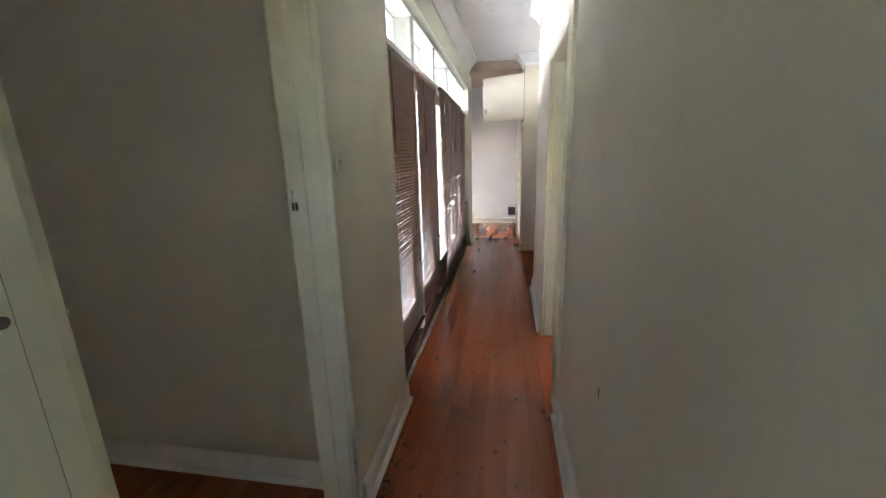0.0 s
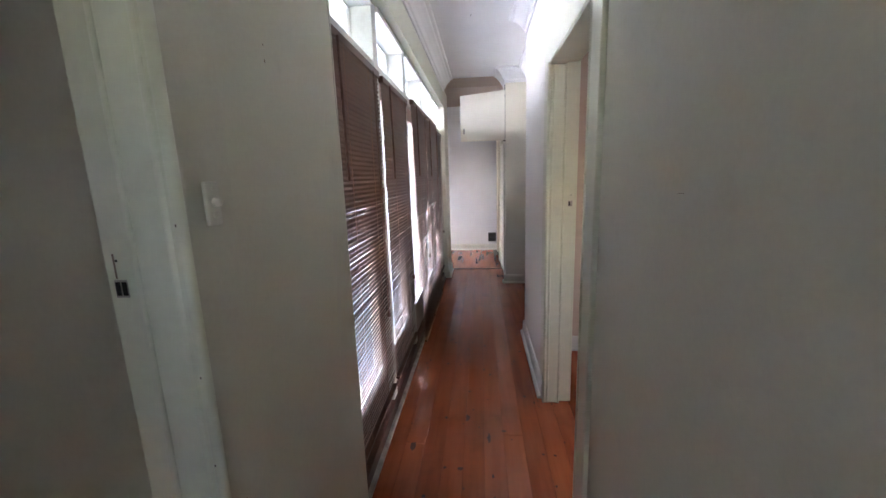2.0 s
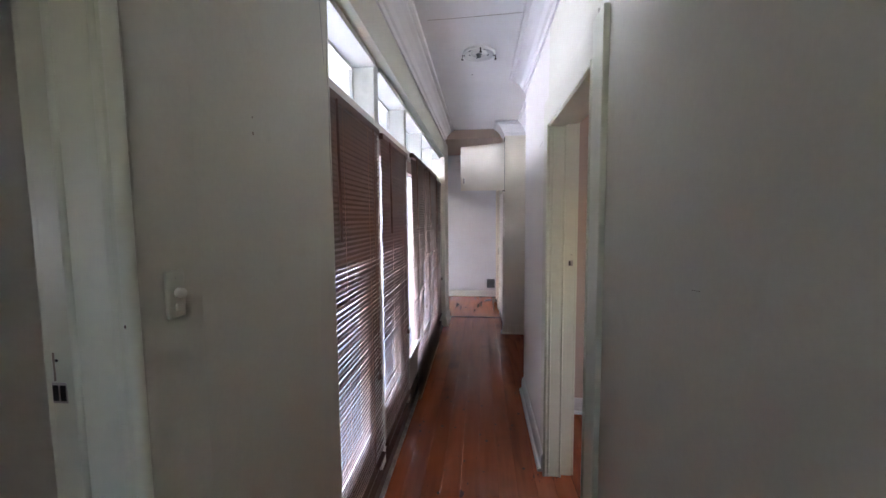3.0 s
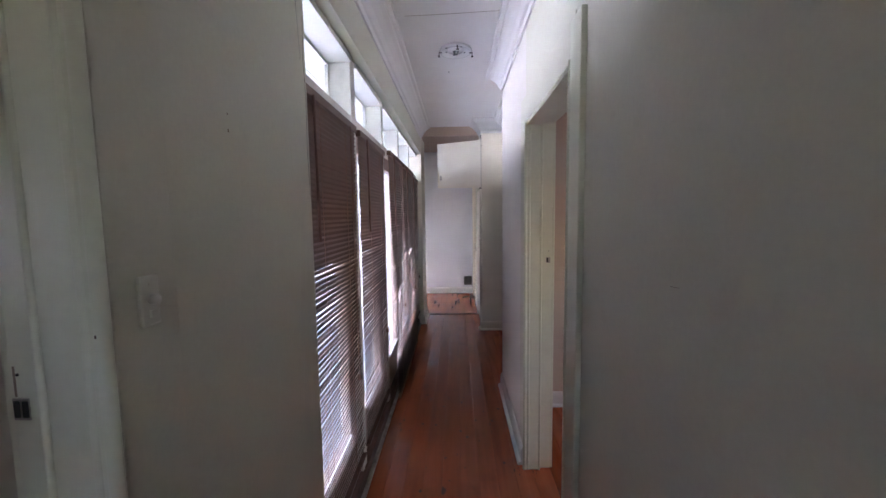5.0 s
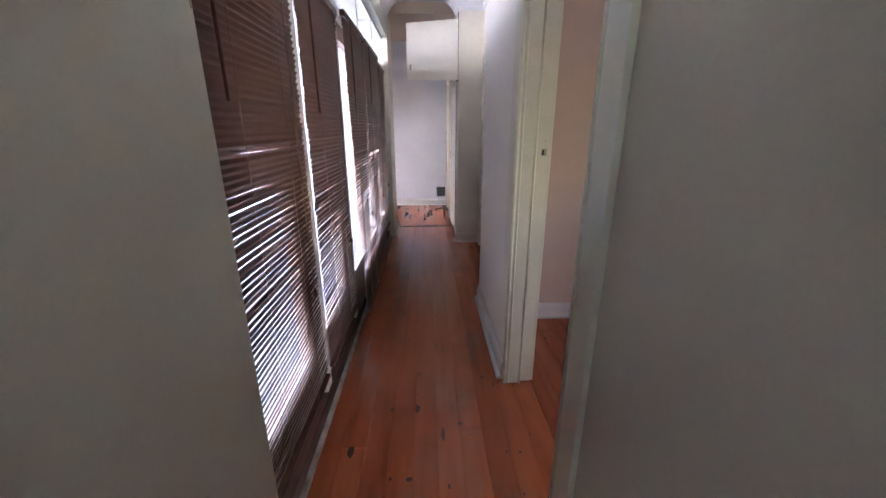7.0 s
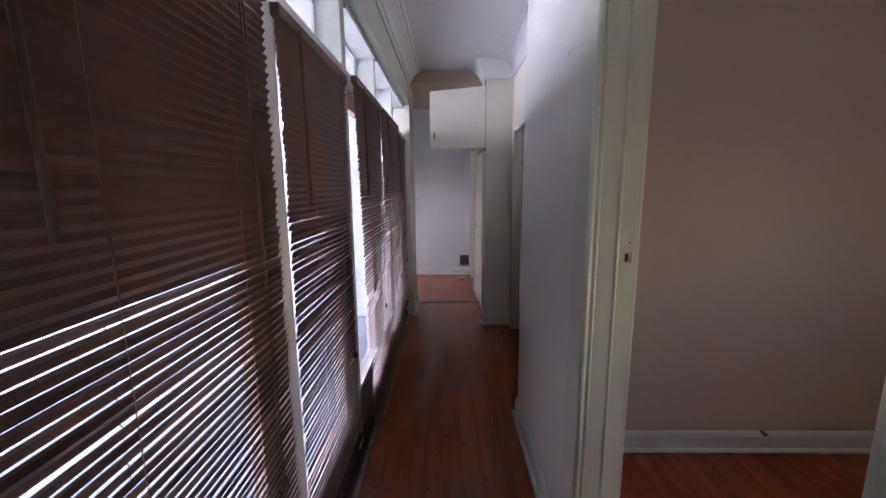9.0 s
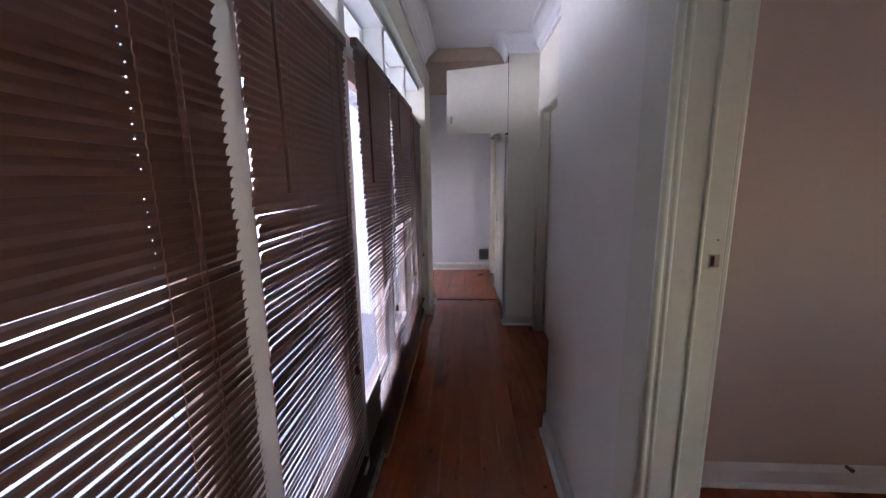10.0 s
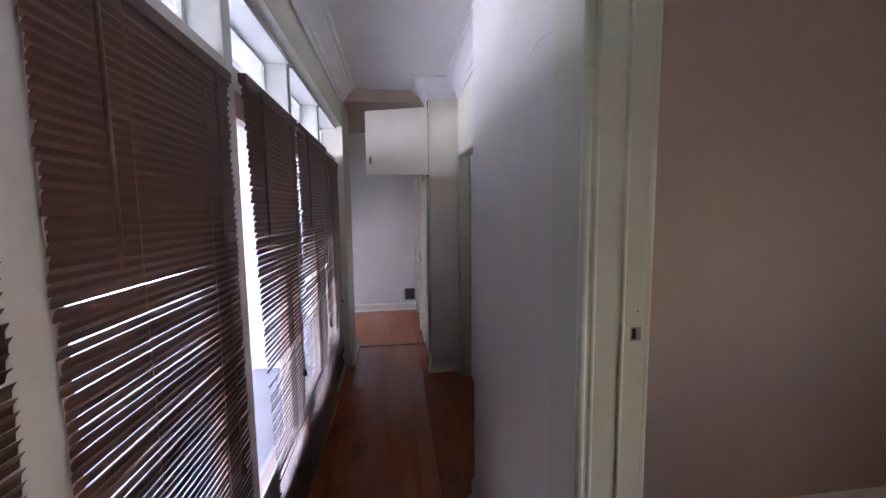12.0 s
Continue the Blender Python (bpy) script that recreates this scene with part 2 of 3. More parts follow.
# ---- walls ----
structure("wall_west", boxes((XO, XL, YB, DL0, 0, ZC), (XO, XL, DL0, DL1, HEAD, ZC), (XO, XL, DL1, W0, 0, ZC)), M_WALL, "cream painted plaster wall with a doorway", "wall")
structure("wall_window_head", boxes((XO - 0.06, XL, W0, W1, TOP, ZC)), M_WALL, "cream painted plaster above the window row", "wall")
structure("wall_east_near", boxes((XR, XR + TR, YB, DR0, 0, ZC), (XR, XR + TR, DR0, DR1, HEAD, ZC)), M_WALL, "cream painted plaster wall with a doorway", "wall")
structure("wall_east_middle", boxes((XR, XR + TR, DR1, CORNER, 0, ZC)), M_HALL, "pale lilac-white painted plaster wall opposite the windows", "wall")
structure("wall_east_room", boxes((XR + TR, EX, 4.11, CORNER, 0, ZC)), M_ROOM, "pinkish cream painted room wall", "wall")
structure("wall_set_back", boxes((XD, XD + 0.12, CORNER, 5.20, 0, ZC), (XD, XD + 0.12, 5.20, 6.0, HEAD, ZC), (XD, XD + 0.12, 6.0, YP, 0, ZC)), M_CREAM, "cream painted plaster wall with a door frame", "wall")
structure("wall_pier", boxes((XP, EX, YP, YP + 0.10, 0, ZC)), M_CREAM, "cream painted pier beside the built-in cupboard", "wall")
structure("wall_pillar", boxes((XO - 0.06, -0.575, W1, YT, 0, ZC)), M_CREAM, "cream painted wall end beside the windows", "wall")
structure("wall_end", boxes((-2.2, 1.6, YE, YE + 0.12, 0, ZC)), M_END, "pale painted end wall with a skirting", "wall")
structure("wall_end_room_side", boxes((0.215, 0.37, YT + 0.02, 7.5, 0, ZC), (0.215, 0.37, 7.5, 8.3, HEAD, ZC), (0.215, 0.37, 8.3, YE, 0, ZC)), M_WALL, "cream painted side wall of the end space", "wall")
# Hidden opening, placed to throw daylight onto the end wall.
structure("wall_end_room_west", boxes((-2.2, XO - 0.06, YT - 0.12, YT, 0, ZC), (-2.32, -2.2, YT - 0.12, YE + 0.12, 0, 0.55), (-2.32, -2.2, YT - 0.12, YE + 0.12, 1.25, ZC), (-2.32, -2.2, YT - 0.12, 7.45, 0.55, 1.25), (-2.32, -2.2, 8.15, YE + 0.12, 0.55, 1.25)), M_WALL, "pale painted wall with an unseen opening added for daylight", "wall")
# Out of view; the opening is added to light the hall from the rear.
structure("wall_behind", boxes((WX, -0.42, YB - 0.12, YB, 0, ZC), (0.14, EX, YB - 0.12, YB, 0, ZC), (-0.42, 0.14, YB - 0.12, YB, 0, 1.72), (-0.42, 0.14, YB - 0.12, YB, 2.2, ZC)), M_WALL, "unseen cream plaster wall with an opening added to light the hall", "wall")
structure("wall_west_room_north", boxes((WX, -2.95, 1.75, 1.87, 0, ZC), (-2.95, -2.03, 1.75, 1.87, 0, 0.80), (-2.95, -2.03, 1.75, 1.87, 1.95, ZC), (-2.03, XO, 1.75, 1.87, 0, ZC)), M_WALL, "pale painted wall of the west room with a window", "wall")
# Unseen opening added to light the west room.
structure("wall_west_room_far", boxes((WX - 0.12, WX, YB, -0.34, 0, ZC), (WX - 0.12, WX, -0.34, -0.2, 0, 1.0), (WX - 0.12, WX, -0.34, -0.2, 1.8, ZC), (WX - 0.12, WX, -0.2, 1.87, 0, ZC)), M_WALL, "pale painted wall with an unseen opening added for daylight", "wall")
structure("wall_east_room_far", boxes((EX, EX + 0.12, YB, 1.6, 0, ZC), (EX, EX + 0.12, 1.6, 2.4, 0, 1.05), (EX, EX + 0.12, 1.6, 2.4, 1.75, ZC), (EX, EX + 0.12, 2.4, YP + 0.1, 0, ZC)), M_ROOM, "pinkish cream painted wall with a window opening", "wall")
structure("wall_wardrobe_back", boxes((0.95, 1.05, YP + 0.1, YT + 0.02, 0, ZC), (0.37, 1.05, YT + 0.02, YT + 0.12, 0, ZC), (1.5, 1.6, YT + 0.12, YE, 0, ZC)), M_WALL, "plain painted wall", "wall")
structure("ceiling", boxes((XO - 0.06, EX + 0.12, YB - 0.12, YT, ZC, ZC + 0.12), (WX - 0.12, XO - 0.06, YB - 0.12, 1.87, ZC, ZC + 0.12)), M_CEIL, "white painted plaster ceiling", "ceiling")
# The browner colour here carries the soffit's shade.
structure("ceiling_end", boxes((-2.32, 1.6, YT, YE + 0.12, ZC, ZC + 0.12), (-0.575, XP, W1 + 0.06, YT, 2.60, ZC)), M_ROOM, "plaster soffit of the end space, its shade put into a brown colour", "ceiling")

# Unseen slab, overhanging far enough to keep direct sun out of the openings.
structure("roof", boxes((-3.9, EX + 2.3, YB - 1.0, 1.87, ZC + 0.125, ZC + 0.22), (-3.9, XO - 0.06, 1.87, 2.27, ZC + 0.125, ZC + 0.22), (XO - 0.06, EX + 2.3, 1.87, YT - 0.12, ZC + 0.125, ZC + 0.22), (-2.9, EX + 2.3, YT - 0.12, YE + 0.9, ZC + 0.125, ZC + 0.22)), M_FRAME, "unseen slab with wide overhangs, added above the house to block the sun", "roof")
VX, VZ = -1.72, 2.27            # outer edge of the low eave over the window row


def eave_board(x0, x1, y0, y1, lift, thick):
    """A board of the sloping eave, which rises from its outer edge to the wall."""
    bm = boxes((x0, x1, y0, y1, 0, thick), bevel=0.002)
    for v in bm.verts:
        v.co.z += VZ + lift + (v.co.x - VX) * 0.13
    return bm


ver = structure("eave_west", eave_board(VX, XO - 0.062, 1.872, YT - 0.138, 0.012, 0.06), M_FRAME, "white painted sloping eave outside the window row", "eave")
SB = (XO - 0.064 - VX) / 6
for k in range(6):
    part("soffit_board", eave_board(VX + k * SB + 0.002, VX + (k + 1) * SB - 0.002, 1.874, YT - 0.14, 0.0, 0.012), M_FRAME, ver)
part("gutter", boxes((VX - 0.11, VX - 0.002, 1.872, YT - 0.138, VZ + 0.005, VZ + 0.10), bevel=0.012), M_FRAME, ver)

# ---- trims ----
CORNICE = [(0, 0), (0, -0.16), (0.012, -0.16), (0.016, -0.13), (0.03, -0.12), (0.045, -0.085), (0.075, -0.05), (0.095, -0.035), (0.10, -0.022), (0.125, -0.018), (0.13, 0)]
structure("cornice_west", sweep([(XL, YB, ZC), (XL, W1 + 0.06, ZC)], CORNICE), M_CEIL, "white stepped plaster cornice", "cornice")
structure("cornice_east", sweep([(XP, W1 + 0.06, ZC), (XP, YP, ZC), (XD, YP, ZC), (XD, CORNER, ZC), (XR, CORNER, ZC), (XR, YB, ZC)], CORNICE), M_CEIL, "white stepped plaster cornice", "cornice")

SKIRT = [(0, 0), (0.018, 0), (0.018, 0.085), (0.012, 0.105), (0.006, 0.115), (0, 0.115)]
QUAD = [(0.018, 0), (0.038, 0), (0.037, 0.008), (0.030, 0.016), (0.018, 0.020)]


def skirting(name, path, mat=M_FRAME):
    ob = structure(name, sweep(path, SKIRT), mat, "cream painted timber skirting board", "skirting")
    part("quarter_round", sweep(path, QUAD), mat, ob)
    return ob


AW, AT = 0.085, 0.016
skirting("baseboard_west", [(XL, DL1 + 0.002, 0), (XL, W0 - 0.002, 0)])
skirting("baseboard_west_rear", [(XL, YB, 0), (XL, DL0 - AW, 0)])
skirting("baseboard_east", [(XR, DR0 - 0.092, 0), (XR, YB, 0)])
skirting("baseboard_east_far", [(XR, CORNER, 0), (XR, DR1 + 0.002, 0)])
skirting("baseboard_east_room", [(XR + TR, 4.11, 0), (EX, 4.11, 0)])
skirting("baseboard_west_room", [(WX, 1.75, 0), (XO - 0.02, 1.75, 0)])
skirting("baseboard_pier", [(XP, YP + 0.1, 0), (XP, YP, 0), (XD, YP, 0)], M_CREAM)
skirting("baseboard_pillar", [(XL, W1, 0), (-0.575, W1, 0), (-0.575, YT, 0)][1:], M_CREAM)
skirting("baseboard_end", [(-2.2, YE, 0), (0.215, YE, 0)])


def door_frame(name, face, out, depth, y0, y1, label, near, far, strike=None, enamel=None):
    """Lining, stops and architraves of a doorway in a wall along y. face: the hall-side face; out: +1 if the hall lies on its +x side.
    near, far: width, thickness and paint of the hall-side architraves at y0 and y1."""
    ob = thing(name, (face, (y0 + y1) / 2, 0), label, "door frame", kind="structure")
    enamel = enamel or M_TRIM
    h, w = HEAD, (y1 - y0) / 2
    t = 0.022
    inn = -out * depth

    def xs(a, c):
        return (min(a, c), max(a, c))
    for side, (aw, at, paint) in ((-1, near), (1, far)):
        e = side * w
        part("jamb", boxes((*xs(out * 0.002, inn), *xs(e, e - side * t), 0, h - t), bevel=0.002), enamel, ob)
        part("door_stop", boxes((*xs(out * 0.004, inn * 0.58), *xs(e - side * t, e - side * (t + 0.017)), 0, h - t - 0.014), bevel=0.003), enamel, ob)
        part("architrave", boxes((*xs(0, out * at), *xs(e - side * (t - 0.004), e + side * aw), 0, h + aw), bevel=min(0.004, at / 3)), paint, ob)
        part("room_architrave", boxes((*xs(inn, inn - out * 0.016), *xs(e - side * (t - 0.004), e + side * 0.07), 0, h + 0.07), bevel=0.004), enamel, ob)
        part("stop_bead", tube(bmesh.new(), (inn * 0.56, e - side * (t + 0.016), 0), (inn * 0.56, e - side * (t + 0.016), h - t - 0.014), 0.006, seg=10), enamel, ob, "", True)
        # Thin dark tube stands in for the shade between bead and stop.
        part("stop_shade_line", tube(bmesh.new(), (inn * 0.585, e - side * (t + 0.001), 0), (inn * 0.585, e - side * (t + 0.001), h - t - 0.014), 0.0007, seg=6), M_JOINT, ob)
        for k, r in (() if name == "door_1" and side < 0 else ((0.0, 0.010), (0.021, 0.0075))):
            part("arris_bead", tube(bmesh.new(), (out * (at * 0.5 - k + 0.002), e - side * (t + 0.016 - r * 0.4), 0), (out * (at * 0.5 - k + 0.002), e - side * (t + 0.016 - r * 0.4), h - t), r, seg=12), enamel, ob, "", True)
    part("head_lining", boxes((*xs(out * 0.002, inn), -w, w, h - t, h), bevel=0.002), enamel, ob)
    part("head_stop", boxes((*xs(out * 0.004, inn * 0.58), -w + t, w - t, h - t - 0.014, h - t), bevel=0.003), enamel, ob)
    aw, at, paint = far
    part("head_architrave", boxes((*xs(0, out * at), -w + t - 0.004, w - t + 0.004, h - t + 0.004, h + aw), bevel=min(0.004, at / 3)), paint, ob)
    part("head_bead", tube(bmesh.new(), (out * at * 0.5, -w + t, h - t - 0.002), (out * at * 0.5, w - t, h - t - 0.002), 0.008, seg=12), enamel, ob, "", True)
    part("room_head_architrave", boxes((*xs(inn, inn - out * 0.016), -w + t - 0.004, w - t + 0.004, h - t + 0.004, h + 0.07), bevel=0.004), enamel, ob)
    if at < 0.01:
        part("hairline_joint", tube(bmesh.new(), (out * 0.0005, w + aw + 0.0005, 0.1), (out * 0.0005, w + aw + 0.0005, h + aw), 0.0011, seg=6), M_JOINT, ob, "fine open paint joint")
    if strike:
        sx, sz, side = strike
        e = side * (w - t)
        bm = boxes((*xs(inn * sx - 0.013, inn * sx + 0.011), *xs(e, e - side * 0.0015), sz - 0.016, sz + 0.016), bevel=0.0006)
        plate = part("strike_plate", bm, M_METAL, ob, "worn steel strike plate")
        for hx in (-0.011, 0.0015) if name == "door_1" else (-0.010,):
            part("latch_hole", boxes((*xs(inn * sx + hx, inn * sx + hx + 0.0085), *xs(e - side * 0.0005, e - side * 0.0025), sz - 0.012, sz + 0.012)), M_BLACK, plate)
        if name == "door_1":
            part("old_groove", boxes((*xs(inn * sx - 0.009, inn * sx - 0.006), *xs(e, e - side * 0.0008), sz + 0.018, sz + 0.062)), M_JOINT, ob)
        part("old_screw_hole", tube(bmesh.new(), (inn * sx * 1.02, e, sz + 0.05), (inn * sx * 1.02, e - side * 0.001, sz + 0.05), 0.0022), M_BLACK, ob)
    return ob


door_frame("door_1", XL, 1, TL, DL0, DL1, "cream gloss painted door frame with chipped edges and no door", (0.085, 0.016, M_TRIM), (0.105, 0.004, M_WALL), (0.90, 1.27, 1))
door_frame("door_2", XR, -1, TR, DR0, DR1, "cream gloss painted door frame with a strike plate", (0.09, 0.02, M_TRIM), (0.13, 0.004, M_WALL), (0.86, 1.267, 1))
door_frame("door_3", XD, -1, 0.12, 5.20, 6.0, "cream painted door frame in the set-back wall", (0.07, 0.016, M_CREAM), (0.07, 0.016, M_CREAM), enamel=M_CREAM)
d3 = bpy.data.objects["door_3"]
leaf = part("door_leaf", boxes((0.078, 0.113, -0.376, 0.376, 0.006, 2.03), bevel=0.003), M_CUP, d3, "pale painted flush door leaf")
part("door_knob", lathe([(0.012, 0), (0.010, 0.02), (0.024, 0.035), (0.026, 0.05), (0.012, 0.06)], 20), M_METAL, leaf, "dull round knob", True).matrix_basis = pose(0.078, -0.32, 1.0, 0, -90, 0)
door_frame("door_4", 0.215, -1, 0.155, 7.5, 8.3, "cream painted door frame in the end space", (0.07, 0.016, M_CREAM), (0.07, 0.016, M_CREAM), enamel=M_CREAM)

# ---- windows ----
EDGES = [W0] + [m for m in MULL] + [W1]
HALF = (0.042, 0.036, 0.028, 0.028)
NEAR = (0.03, 0.06, 0.03, 0.05, 0.05)  # width of the near stiles
for i, m in enumerate(MULL):
    ob = structure("mullion_%d" % (i + 1), boxes((XW - 0.12, XW, m - HALF[i], m + HALF[i], 0.0, TOP), bevel=0.004), M_FRAME, "white painted timber window mullion", "mullion")
for i in range(5):
    a = EDGES[i] + (HALF[i - 1] if i else 0.0)
    c = EDGES[i + 1] - (HALF[i] if i < 4 else 0.0)
    w = thing("window_%d" % (i + 1), (XW, (a + c) / 2, 0), "white painted full-height glazed panel with a transom light above", "window", "window row", "structure")
    h = (c - a) / 2
    part("transom_rail", boxes((-0.12, -0.003, -h, h, RAIL0, RAIL1), bevel=0.004), M_FRAME, w)
    part("head", boxes((-0.13, 0.012, -h, h, TOP - 0.03, TOP - 0.001), bevel=0.003), M_FRAME, w)
    tf = boxes((-0.132, -0.112, -h, -h + 0.012, RAIL1, TOP - 0.03), (-0.132, -0.112, h - 0.012, h, RAIL1, TOP - 0.03), (-0.132, -0.112, -h, h, RAIL1, RAIL1 + 0.012), (-0.132, -0.112, -h, h, TOP - 0.042, TOP - 0.03), bevel=0.002)
    part("transom_sash", tf, M_FRAME, w)
    g = part("transom_pane", boxes((-0.122, -0.118, -h + 0.012, h - 0.012, RAIL1 + 0.012, TOP - 0.042)), M_GLASS, w)
    g.visible_shadow = False
    x0, x1 = -0.075, -0.030
    part("stile", boxes((x0, x1, -h, -h + NEAR[i], 0.086, RAIL0), bevel=0.004), M_LEAF, w)
    part("stile", boxes((x0, x1, h - 0.11, h, 0.086, RAIL0), bevel=0.004), M_LEAF, w)
    part("top_rail", boxes((x0, x1, -h + NEAR[i], h - 0.11, RAIL0 - 0.10, RAIL0), bevel=0.004), M_LEAF, w)
    part("bottom_rail", boxes((x0, x1, -h + NEAR[i], h - 0.11, 0.086, SILL), bevel=0.004), M_LEAF, w)
    bead = boxes((x1, x1 + 0.012, -h + NEAR[i], h - 0.11, SILL - 0.012, SILL + 0.006), bevel=0.003)
    part("glazing_bead", bead, M_FRAME, w, "pale glazing bead")
    g = part("pane", boxes((-0.056, -0.052, -h + NEAR[i], h - 0.11, SILL, RAIL0 - 0.10)), M_GLASS, w)
    g.visible_shadow = False
w6 = thing("window_6", (-2.49, 1.75, 0.80), "white painted window with a deep sill in the west room", "window", kind="structure")
part("window_sill", boxes((-0.52, 0.54, -0.05, 0.06, -0.025, 0.0), bevel=0.005), M_FRAME, w6)
for xa in (-0.46, 0.42):
    part("window_frame", boxes((xa, xa + 0.04, 0.05, 0.09, 0, 1.15), bevel=0.003), M_FRAME, w6)
for za in (0.0, 0.55, 1.11):
    part("window_rail", boxes((-0.42, 0.42, 0.05, 0.09, za, za + 0.04), bevel=0.003), M_FRAME, w6)
for za in (0.04, 0.59):
    part("pane", boxes((-0.42, 0.42, 0.068, 0.072, za, za + 0.51 if za < 0.3 else 1.11)), M_GLASS, w6).visible_shadow = False
structure("window_plinth", boxes((XW - 0.14, XW + 0.012, W0, W1, 0.0, 0.085), bevel=0.006), M_DARK_TIMBER, "dark brown timber sill below the windows", "sill")
structure("trim_window_floor", boxes((XW + 0.012, XW + 0.036, W0, W1, 0.0, 0.022), bevel=0.006), M_WORN, "grimy chipped grey quarter-round along the floor", "trim")

# ---- cupboard by the pier ----
wr = thing("built_in_wardrobe", (XP, YP + 0.1, 0), "cream painted built-in wardrobe with an open top cupboard", "wardrobe")
D = 0.70
part("body", boxes((0.02, 0.62, 0, 0.02, 0, 2.60), (0.02, 0.62, D - 0.02, D, 0, 2.60), (0.02, 0.62, 0.02, D - 0.02, 0, 0.09), (0.02, 0.62, 0.02, D - 0.02, 1.86, 1.90), (0.02, 0.62, 0.02, D - 0.02, 2.58, 2.60), (0.60, 0.62, 0.02, D - 0.02, 0.09, 1.86), (0.60, 0.62, 0.02, D - 0.02, 1.90, 2.58)), M_CUP, wr)
dr = part("door", boxes((-0.018, 0.0, 0.004, D - 0.004, 0.10, 1.86), bevel=0.003), M_CUP, wr)
part("handle", tube(boxes((-0.048, -0.040, D - 0.09, D - 0.078, 0.98, 1.08), bevel=0.003), (-0.044, D - 0.084, 1.0), (-0.016, D - 0.084, 1.0), 0.005), M_METAL, dr, "small chrome handle")
# Solid black strip in place of the shade between door and pier.
part("gap_shade", boxes((-0.010, -0.002, -0.1045, -0.1005, 1.86, 2.54)), M_BLACK, wr, "black strip for the shade in the gap beside the hinge")
for z in (1.862, 2.40):
    part("hinge", boxes((-0.03, 0.0, -0.112, -0.101, z, z + 0.013), bevel=0.002), M_BLACK, wr, "dark painted hinge")
CW, CA = 0.558, 91


def flap(w):
    """A flat cupboard door whose top edge falls away from the hinge."""
    bm = boxes((0, 0.018, 0, w, 1.875, 2.48))
    for v in bm.verts:
        if v.co.y > w / 2 and v.co.z > 2.2:
            v.co.z -= 0.05
    bmesh.ops.bevel(bm, geom=bm.edges[:], offset=0.003, segments=2, affect="EDGES")
    return bm


top = part("top_door", flap(CW), M_CUP, wr, "cream flat cupboard door swung open")
top.location = (-0.006, -0.112, 0)
top.rotation_euler = (0, 0, radians(CA))
part("pull", lathe([(0.010, 0), (0.016, 0.002), (0.018, 0.006), (0.012, 0.011), (0.004, 0.014)]), M_METAL, top, "small oval dull metal pull", True).matrix_basis = pose(0.0, CW - 0.04, 2.0, 0, -90, 0) @ Matrix.Diagonal((2.0, 0.8, 1, 1))

# ---- ceiling fitting ----
lamp = thing("ceiling_lamp_holder", (-0.095, 4.0, ZC), "bare ceiling light fitting with wire clips and no shade", "ceiling light")
part("rose", lathe([(0.02, -0.022), (0.055, -0.020), (0.062, -0.008), (0.07, 0.0)]), M_LAMP, lamp, "off-white backing plate", True)
part("gallery_ring", lathe([(0.088, -0.012), (0.104, -0.026), (0.112, -0.028), (0.118, -0.018), (0.114, -0.008), (0.098, -0.001)], 40), M_LAMP, lamp, "white pressed ring", True)
part("socket", lathe([(0.008, -0.045), (0.014, -0.042), (0.016, -0.028), (0.024, -0.021)]), M_GREYBOX, lamp, "dark lamp socket", True)
for turn in (-178, 6, -84):
    cl = part("clip", boxes((0.100, 0.121, -0.005, 0.005, -0.030, -0.024), (0.116, 0.122, -0.004, 0.004, -0.052, -0.024), (0.112, 0.126, -0.010, 0.010, -0.056, -0.051), bevel=0.001), M_BLACK, lamp, "dark spring clip")
    cl.rotation_euler = (0, 0, radians(turn))
for turn, r in ((30, 0.075), (100, 0.08), (160, 0.07), (215, 0.08), (300, 0.078)):
    gp = part("slot", boxes((-0.008, 0.008, -0.004, 0.004, -0.016, -0.004), bevel=0.001), M_GREYBOX, lamp, "dark slot in the plate")
    gp.location, gp.rotation_euler = (r * math.cos(radians(turn)), r * math.sin(radians(turn)), 0), (0, 0, radians(turn + 90))

# ---- light switch ----
sw = thing("light_switch", (XL + 0.004, 1.706, 1.41), "tall off-white plastic switch plate with a round knob", "switch")
part("plate", boxes((0, 0.007, -0.0185, 0.0185, -0.039, 0.039), bevel=0.004), M_PLASTIC, sw)
part("knob", tube(bmesh.new(), (0.006, 0.002, 0.002), (0.017, 0.002, 0.002), 0.0085, 0.007, seg=20), M_PLASTIC, sw, "round off-white knob", True)
part("rocker", boxes((0.006, 0.011, -0.005, 0.005, -0.026, -0.014), bevel=0.002), M_PLASTIC, sw)
part("screw_cap", tube(bmesh.new(), (0.006, 0.0, 0.026), (0.0085, 0.0, 0.026), 0.003, seg=10), M_PLASTIC, sw)

# ---- grey box by the end wall ----
gb = thing("wall_vent_box", (0.11, YE, 0.17), "dark grey plastic box fixed low on the end wall", "vent")
part("casing", boxes((-0.075, 0.075, -0.05, 0.0, 0, 0.17), bevel=0.006), M_GREYBOX, gb)
for k in range(5):
    part("louvre", boxes((-0.06, 0.06, -0.054, -0.05, 0.03 + k * 0.026, 0.042 + k * 0.026)), M_BLACK, gb)

# ---- venetian blinds ----


